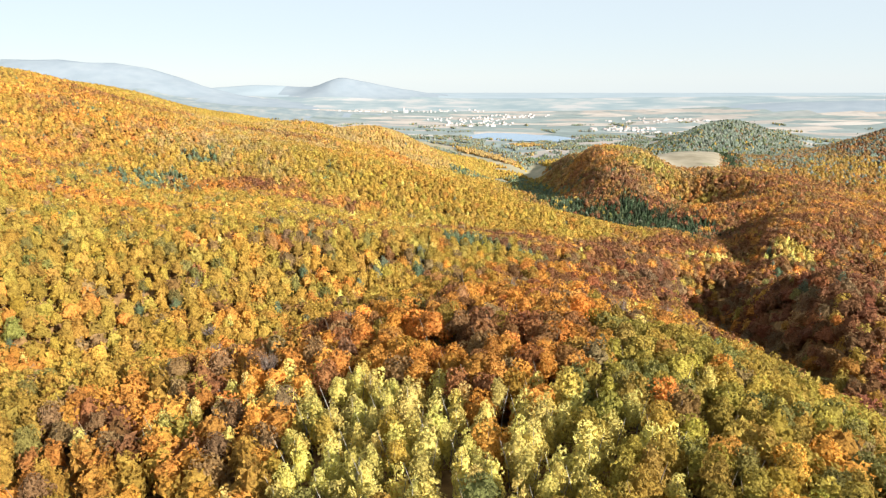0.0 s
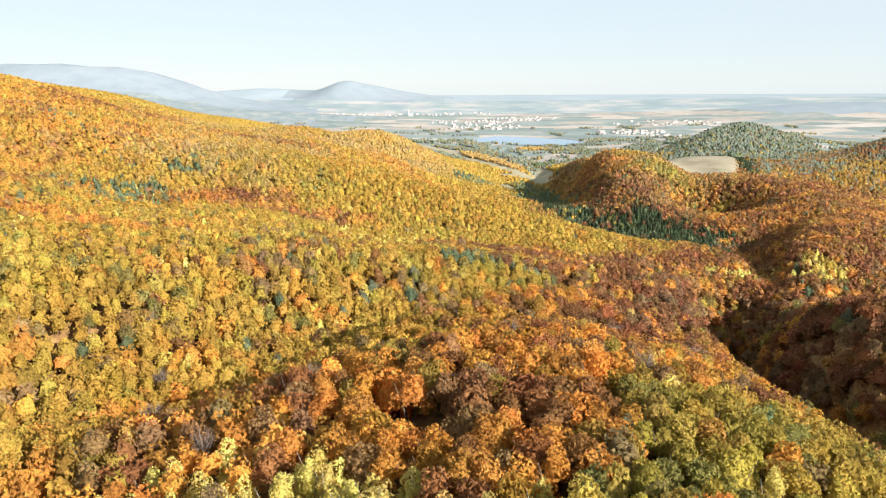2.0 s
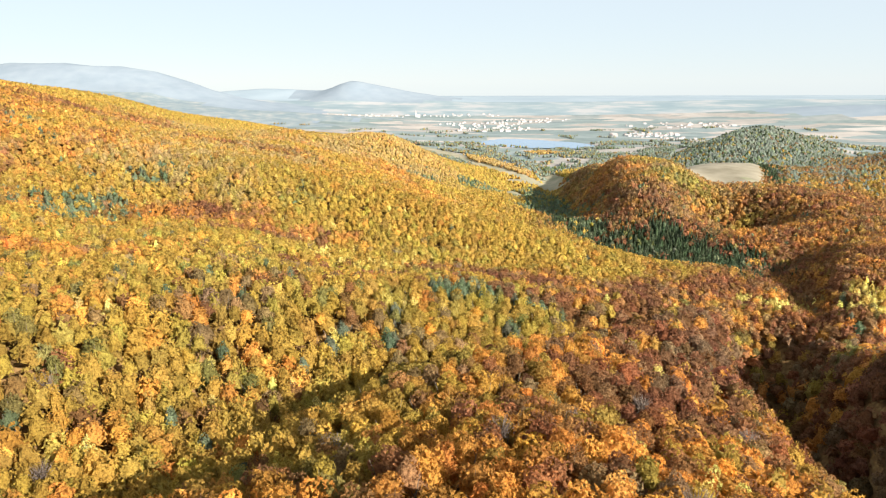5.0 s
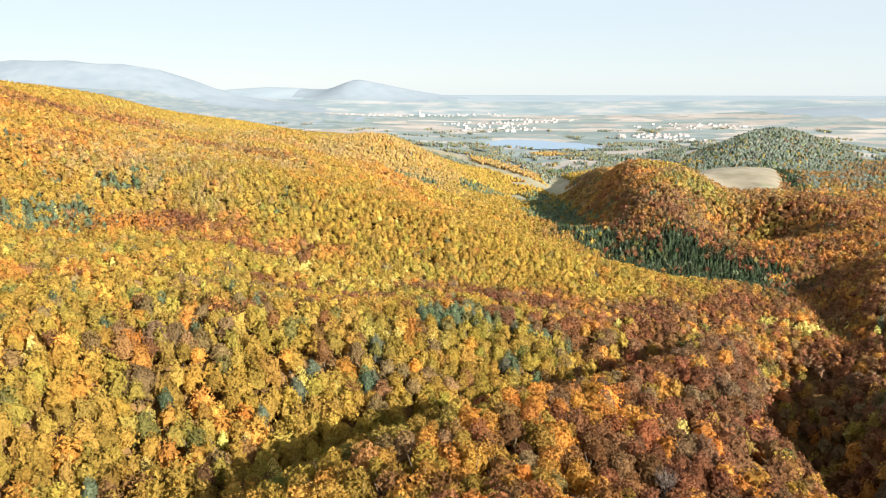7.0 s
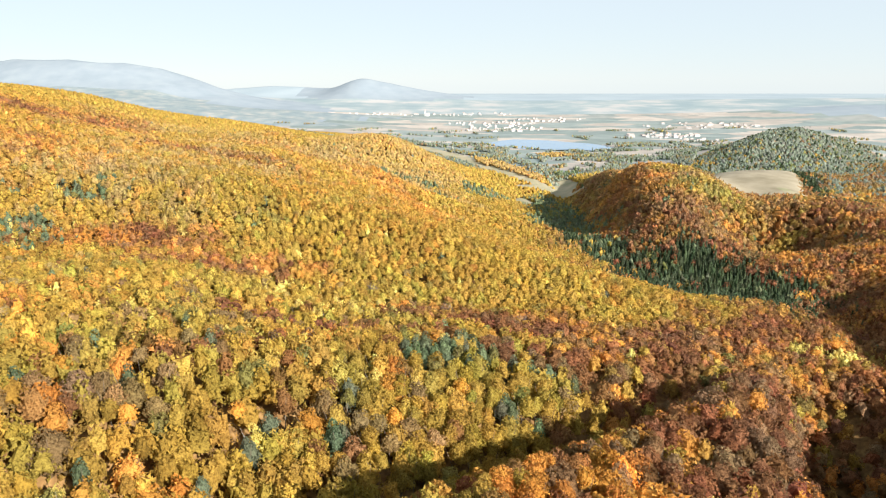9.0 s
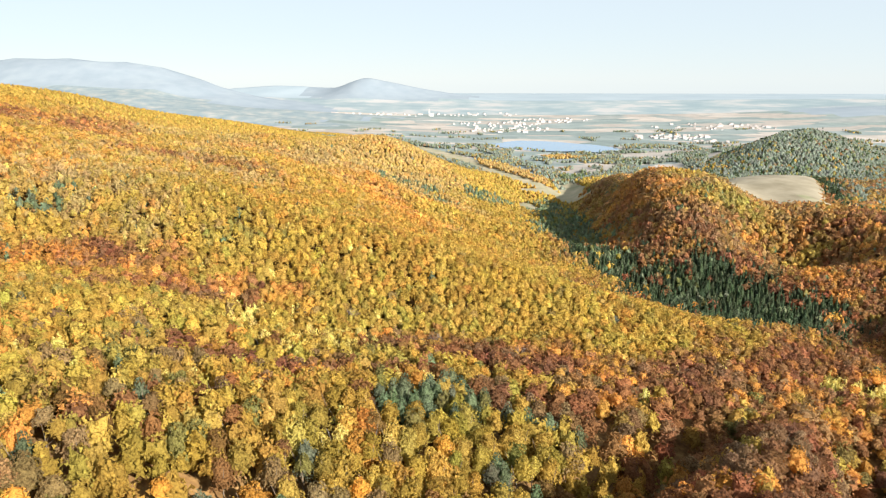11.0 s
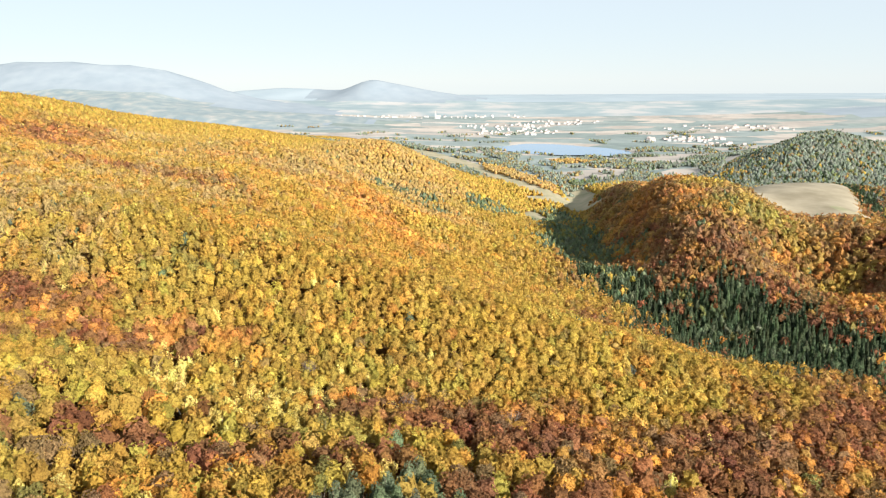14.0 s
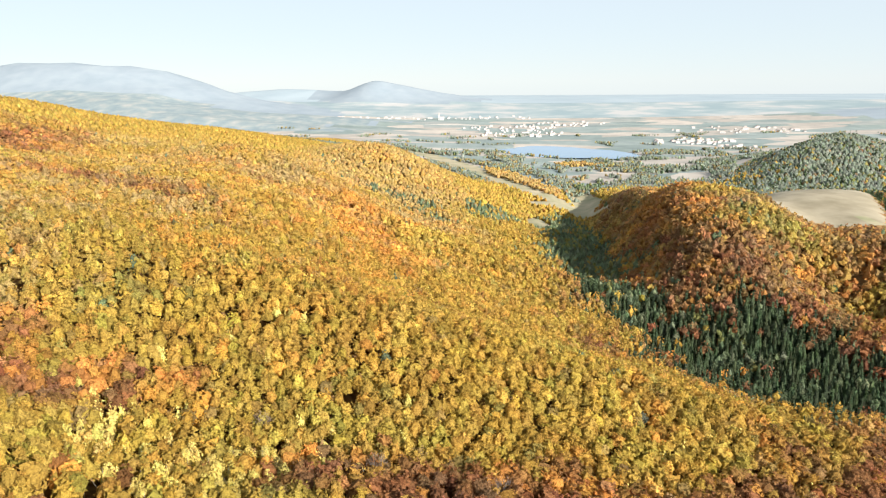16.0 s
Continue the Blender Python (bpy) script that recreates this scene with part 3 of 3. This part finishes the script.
shared = shared * TONE[:, 3:]
base = base * (1 - shared) + TONE[:, :3] * shared
wide = np.array([KINDS[k][5] for k in ORDER])[TK][:, None]
TINT = base * np.exp(wide * rng.normal(size=(len(TX), 1)) * 1.3 + wide * rng.normal(size=(len(TX), 3)) * 0.4)

# thin scrub and hedges far out on the plain, greyed by painted haze
SIZE = np.where(PLAINS, 0.8 * SIZE, SIZE)
ZC = np.where(PLAINS, TOP - UP * SIZE * STRETCH, ZC)

# a few trees already bare, grey among the beeches
BARE_AT = [(30, 300), (52, 322), (-60, 222), (-38, 262), (-92, 262), (-20, 318), (88, 372), (112, 410), (18, 640), (64, 636), (-30, 655), (-118, 330), (-140, 372), (70, 262), (122, 356)]


def build_bare_trees():
    crowns = []
    for v in range(4):
        cv, cf = crown_mesh("bare", 190, 0.1, 1, 7700 + v)
        crowns.append(mesh_from("bare_crown", cv, cf, [LEAF]))
    for i, (x, y) in enumerate(BARE_AT):
        z = float(ground_height(np.array(x), np.array(y)))
        root = new("bare_tree")
        root.location = (x, y, z)
        tagged(root, "grey leafless tree among rust brown beeches", "tree", "bare trees of the wood")
        tv, tf = trunk_mesh(17.0, 0.3, 7.0, 60 + i, 6)
        part_mesh = mesh_from("bare_trunk", tv, tf, [BARK])
        tr = new("trunk", part_mesh)
        tr.parent = root
        cr = new("crown", crowns[i % 4])
        cr.parent, cr.location, cr.scale, cr.color = root, (0, 0, 13.0), (4.6, 4.6, 4.6), (0.27, 0.21, 0.17, 1)


# the trees that stand nearest below the flight line are things of their own
SPAN = np.hypot(np.clip(TX - 60, 0, None) * 0.8 + np.clip(-TX - 10, 0, None), 0.9 * np.abs(TY - np.clip(TY, 110, 520)))
THING = np.zeros(len(TX), bool)
for k in range(len(ORDER)):
    ids = np.where((TK == k) & (TY < 640) & (TY > 95))[0]
    THING[ids[np.argsort(SPAN[ids])[:210]]] = True


# metres from the line of flight; woods behind and beside it count as far
AWAY = np.hypot(TX - np.clip(0.147 * TY, 0, 60), np.maximum(TY - 410, 0))
AWAY = np.where((np.abs(TX) < 0.72 * (TY + 20)) & (TY > 70), AWAY, 900)
BANDS = (0, 200, 350, 500, 700, 1000, 9999)


def build_woods():
    """Everything past the single trees: one mesh of many trees for each kind."""
    lods = [(130, 0.13, 2), (64, 0.16, 2), (30, 0.21, 1), (15, 0.26, 1), (8, 0.3, 1), (0, 0.4, 1)]
    for k, kind in enumerate(ORDER):
        label, shape, *_ = KINDS[kind]
        verts, tris, tints, soft, count = [], [], [], [], 0
        for lod, (n, size, core) in enumerate(lods):
            sel = (TK == k) & ~THING
            sel &= (AWAY >= BANDS[lod]) & (AWAY < BANDS[lod + 1])
            ids = np.where(sel)[0]
            for v in range(5):
                part_ids = ids[v::5]
                if not len(part_ids):
                    continue
                cv, cf = crown_mesh(shape, n, size, core, 100 * k + 10 * lod + v, (0.88, 0.88, 0.86, 0.9, 0.93, 0.95)[lod])
                c, s = np.cos(SPIN[part_ids])[:, None], np.sin(SPIN[part_ids])[:, None]
                r = SIZE[part_ids][:, None]
                p = np.stack([r * (cv[:, 0] * c - cv[:, 1] * s) + TX[part_ids][:, None], r * (cv[:, 0] * s + cv[:, 1] * c) + TY[part_ids][:, None],
                              r * STRETCH[part_ids][:, None] * cv[:, 2] + ZC[part_ids][:, None]], -1)
                tris.append((cf[None] + (np.arange(len(part_ids)) * len(cv))[:, None, None]).reshape(-1, 3) + count)
                soft.append(np.full(len(tris[-1]), lod > 3))
                verts.append(p.reshape(-1, 3))
                t = np.concatenate([TINT[part_ids], np.ones((len(part_ids), 1))], 1)
                tints.append(np.repeat(t, len(cv), 0))
                count += len(part_ids) * len(cv)
        if count:
            ob = new(kind + "_wood", mesh_from(kind + "_wood", np.concatenate(verts), np.concatenate(tris), [WOOD_LEAF], np.concatenate(tints), smooth_faces=np.concatenate(soft)))
            tagged(ob, "woodland of " + label.split(" in ")[0].split(" with ")[0].split(" among ")[0] + "s covering the hills", "woodland", kind="stuff")


def build_trees():
    """The single trees: an Empty at the foot, a trunk with limbs, and a crown; crowns are shared between like trees."""
    for k, kind in enumerate(ORDER):
        label, shape, *_ = KINDS[kind]
        crowns = []
        for v in range(7):
            cv, cf = crown_mesh(shape, 700, 0.085, 2, 5000 + 100 * k + v, 0.88)
            crowns.append(mesh_from(kind + "_crown", cv, cf, [LEAF]))
        trunks = []
        for v in range(3):
            tv, tf = trunk_mesh(1.0, 0.013 if kind == "pale_birch" else 0.018, 0.4, 900 + v, 2 if kind == "pale_birch" else 4)
            trunks.append(mesh_from(kind + "_trunk", tv, tf, [PALE_BARK if kind == "pale_birch" else BARK]))
        for i in np.where(THING & (TK == k))[0]:
            root = new(kind)
            root.location = (TX[i], TY[i], GROUND[i])
            tagged(root, label, "tree", "trees of the wood")
            h = TOP[i] - GROUND[i]
            tr = new("trunk", trunks[i % 3])
            tr.parent, tr.scale = root, (h, h, h)
            cr = new("crown", crowns[i % 7])
            cr.parent = root
            cr.location = (0, 0, ZC[i] - GROUND[i])
            cr.scale = (SIZE[i], SIZE[i], SIZE[i] * STRETCH[i])
            cr.rotation_euler = (0, 0, SPIN[i])
            cr.color = (*TINT[i], 1)


build_woods()
build_trees()
build_bare_trees()


# ---------------------------------------------------------------- the plain: lake, village, church
WATER, wnodes, wlinks, wb = material("lake_water", 0.08)
wb.inputs["Base Color"].default_value = (0.10, 0.19, 0.30, 1)
wb.inputs["Specular IOR Level"].default_value = 0.5
rip = noise_node(wnodes, wlinks, 0.35, 3, wnodes.new("ShaderNodeNewGeometry").outputs["Position"])
rbump = wnodes.new("ShaderNodeBump")
rbump.inputs["Strength"].default_value = 0.12
wlinks.new(rip.outputs[0], rbump.inputs["Height"])
wlinks.new(rbump.outputs[0], wb.inputs["Normal"])


def build_lake():
    cx, cy, a, b, h = LAKE
    k = 72
    pts = []
    for i in range(k):
        t = 2 * math.pi * i / k
        r = 1.12 + 0.10 * math.sin(3 * t + 1) + 0.06 * math.sin(5 * t + 2.2) + 0.03 * math.sin(11 * t)
        u, v = a * r * math.cos(t), b * r * math.sin(t)
        c, s = math.cos(radians(h)), math.sin(radians(h))
        pts.append((cx + u * c - v * s, cy + u * s + v * c, 0))
    bm = bmesh.new()
    bm.faces.new([bm.verts.new(p) for p in pts])
    me = bpy.data.meshes.new("lake")
    bm.to_mesh(me)
    bm.free()
    me.materials.append(WATER)
    ob = new("water", me)
    ob.location.z = PLAIN - 0.8
    tagged(ob, "pale blue lake lying still on the plain", "lake", kind="structure")


build_lake()


def part(name, bm, mat, parent, label=""):
    me = bpy.data.meshes.new(name)
    bm.to_mesh(me)
    bm.free()
    me.materials.append(mat)
    ob = new(name, me)
    ob.parent = parent
    return tagged(ob, label)


def box(bm, x0, y0, z0, x1, y1, z1):
    v = [bm.verts.new(p) for p in ((x0, y0, z0), (x1, y0, z0), (x1, y1, z0), (x0, y1, z0), (x0, y0, z1), (x1, y0, z1), (x1, y1, z1), (x0, y1, z1))]
    for f in ((0, 3, 2, 1), (4, 5, 6, 7), (0, 1, 5, 4), (1, 2, 6, 5), (2, 3, 7, 6), (3, 0, 4, 7)):
        bm.faces.new([v[i] for i in f])


def gable(bm, w, d, z, rise, eave=0.5):
    """A pitched roof slab over a house of that width and depth."""
    a, b = w / 2 + eave, d / 2 + eave
    v = [bm.verts.new(p) for p in ((-a, -b, z), (a, -b, z), (a, b, z), (-a, b, z), (-a, 0, z + rise), (a, 0, z + rise))]
    for f in ((0, 1, 5, 4), (2, 3, 4, 5), (1, 2, 5), (3, 0, 4), (3, 2, 1, 0)):
        bm.faces.new([v[i] for i in f])


def house(w, d, wall, rise):
    root = new("house")
    bm = bmesh.new()
    box(bm, -w / 2, -d / 2, -1, w / 2, d / 2, wall)
    part("wall", bm, PLASTER, root)
    bm = bmesh.new()
    gable(bm, w, d, wall, rise)
    part("roof", bm, TILE, root)
    for sx in (-0.25, 0.25):
        bm = bmesh.new()
        box(bm, sx * w - 0.6, -d / 2 - 0.05, 1.0, sx * w + 0.6, -d / 2 + 0.05, 2.4)
        part("window", bm, DARK_GLASS, root)
    return tagged(root, "white village house with a pale tiled roof", "house", "village houses")


DARK_GLASS, _n, _l, _b = material("window_glass", 0.15)
_b.inputs["Base Color"].default_value = (0.04, 0.05, 0.06, 1)
MODELS = [house(10, 7.5, 3.4, 3.0), house(12, 8, 4.4, 3.2), house(8.5, 7, 3.0, 3.2), house(19, 10, 4.6, 2.8)]
# quarters of the village: x, y, half-length, half-width, heading, houses
QUARTERS = [
    (150, 2960, 140, 50, 12, 40), (110, 3170, 160, 50, 6, 36), (330, 3320, 150, 40, 4, 26), (690, 2700, 120, 46, 4, 46),
    (940, 3060, 220, 55, -4, 40), (760, 2500, 60, 25, 10, 10), (-330, 3500, 300, 26, 3, 30), (60, 3560, 150, 30, 0, 14),
]


def build_village():
    rng = np.random.RandomState(4)
    first = list(MODELS)
    for cx, cy, a, b, h, count in QUARTERS:
        for i in range(count):
            r, t = math.sqrt(rng.uniform(0, 1)), rng.uniform(0, 6.283)
            u, v = 1.15 * a * r * math.cos(t), 2.1 * b * r * math.sin(t)
            c, s = math.cos(radians(h)), math.sin(radians(h))
            x, y = cx + u * c - v * s, cy + u * s + v * c
            m = pose(x, y, float(ground_height(np.array(x), np.array(y))), 0, 0, h + rng.choice([0, 90]) + rng.uniform(-12, 12))
            k = int(rng.choice([0, 0, 1, 2, 2, 3], 1)[0]) if i else 3
            if first:
                first.pop().matrix_basis = m
            else:
                copy_thing(MODELS[k], m)


build_village()


def build_church():
    root = new("church")
    bm = bmesh.new()
    box(bm, -9, -5, -1, 9, 5, 9)
    part("nave", bm, PLASTER, root)
    bm = bmesh.new()
    gable(bm, 18, 10, 9, 6)
    part("roof", bm, TILE, root)
    bm = bmesh.new()
    box(bm, -14, -3, -1, -8, 3, 22)
    part("tower", bm, PLASTER, root)
    bm = bmesh.new()
    bmesh.ops.create_cone(bm, cap_ends=True, segments=4, radius1=4.6, radius2=0.2, depth=12, matrix=pose(-11, 0, 28, 0, 0, 45))
    part("spire", bm, TILE, root)
    x, y = -180, 3470
    root.location = (x, y, float(ground_height(np.array(x), np.array(y))))
    tagged(root, "white village church with a square spired tower", "church")


build_church()
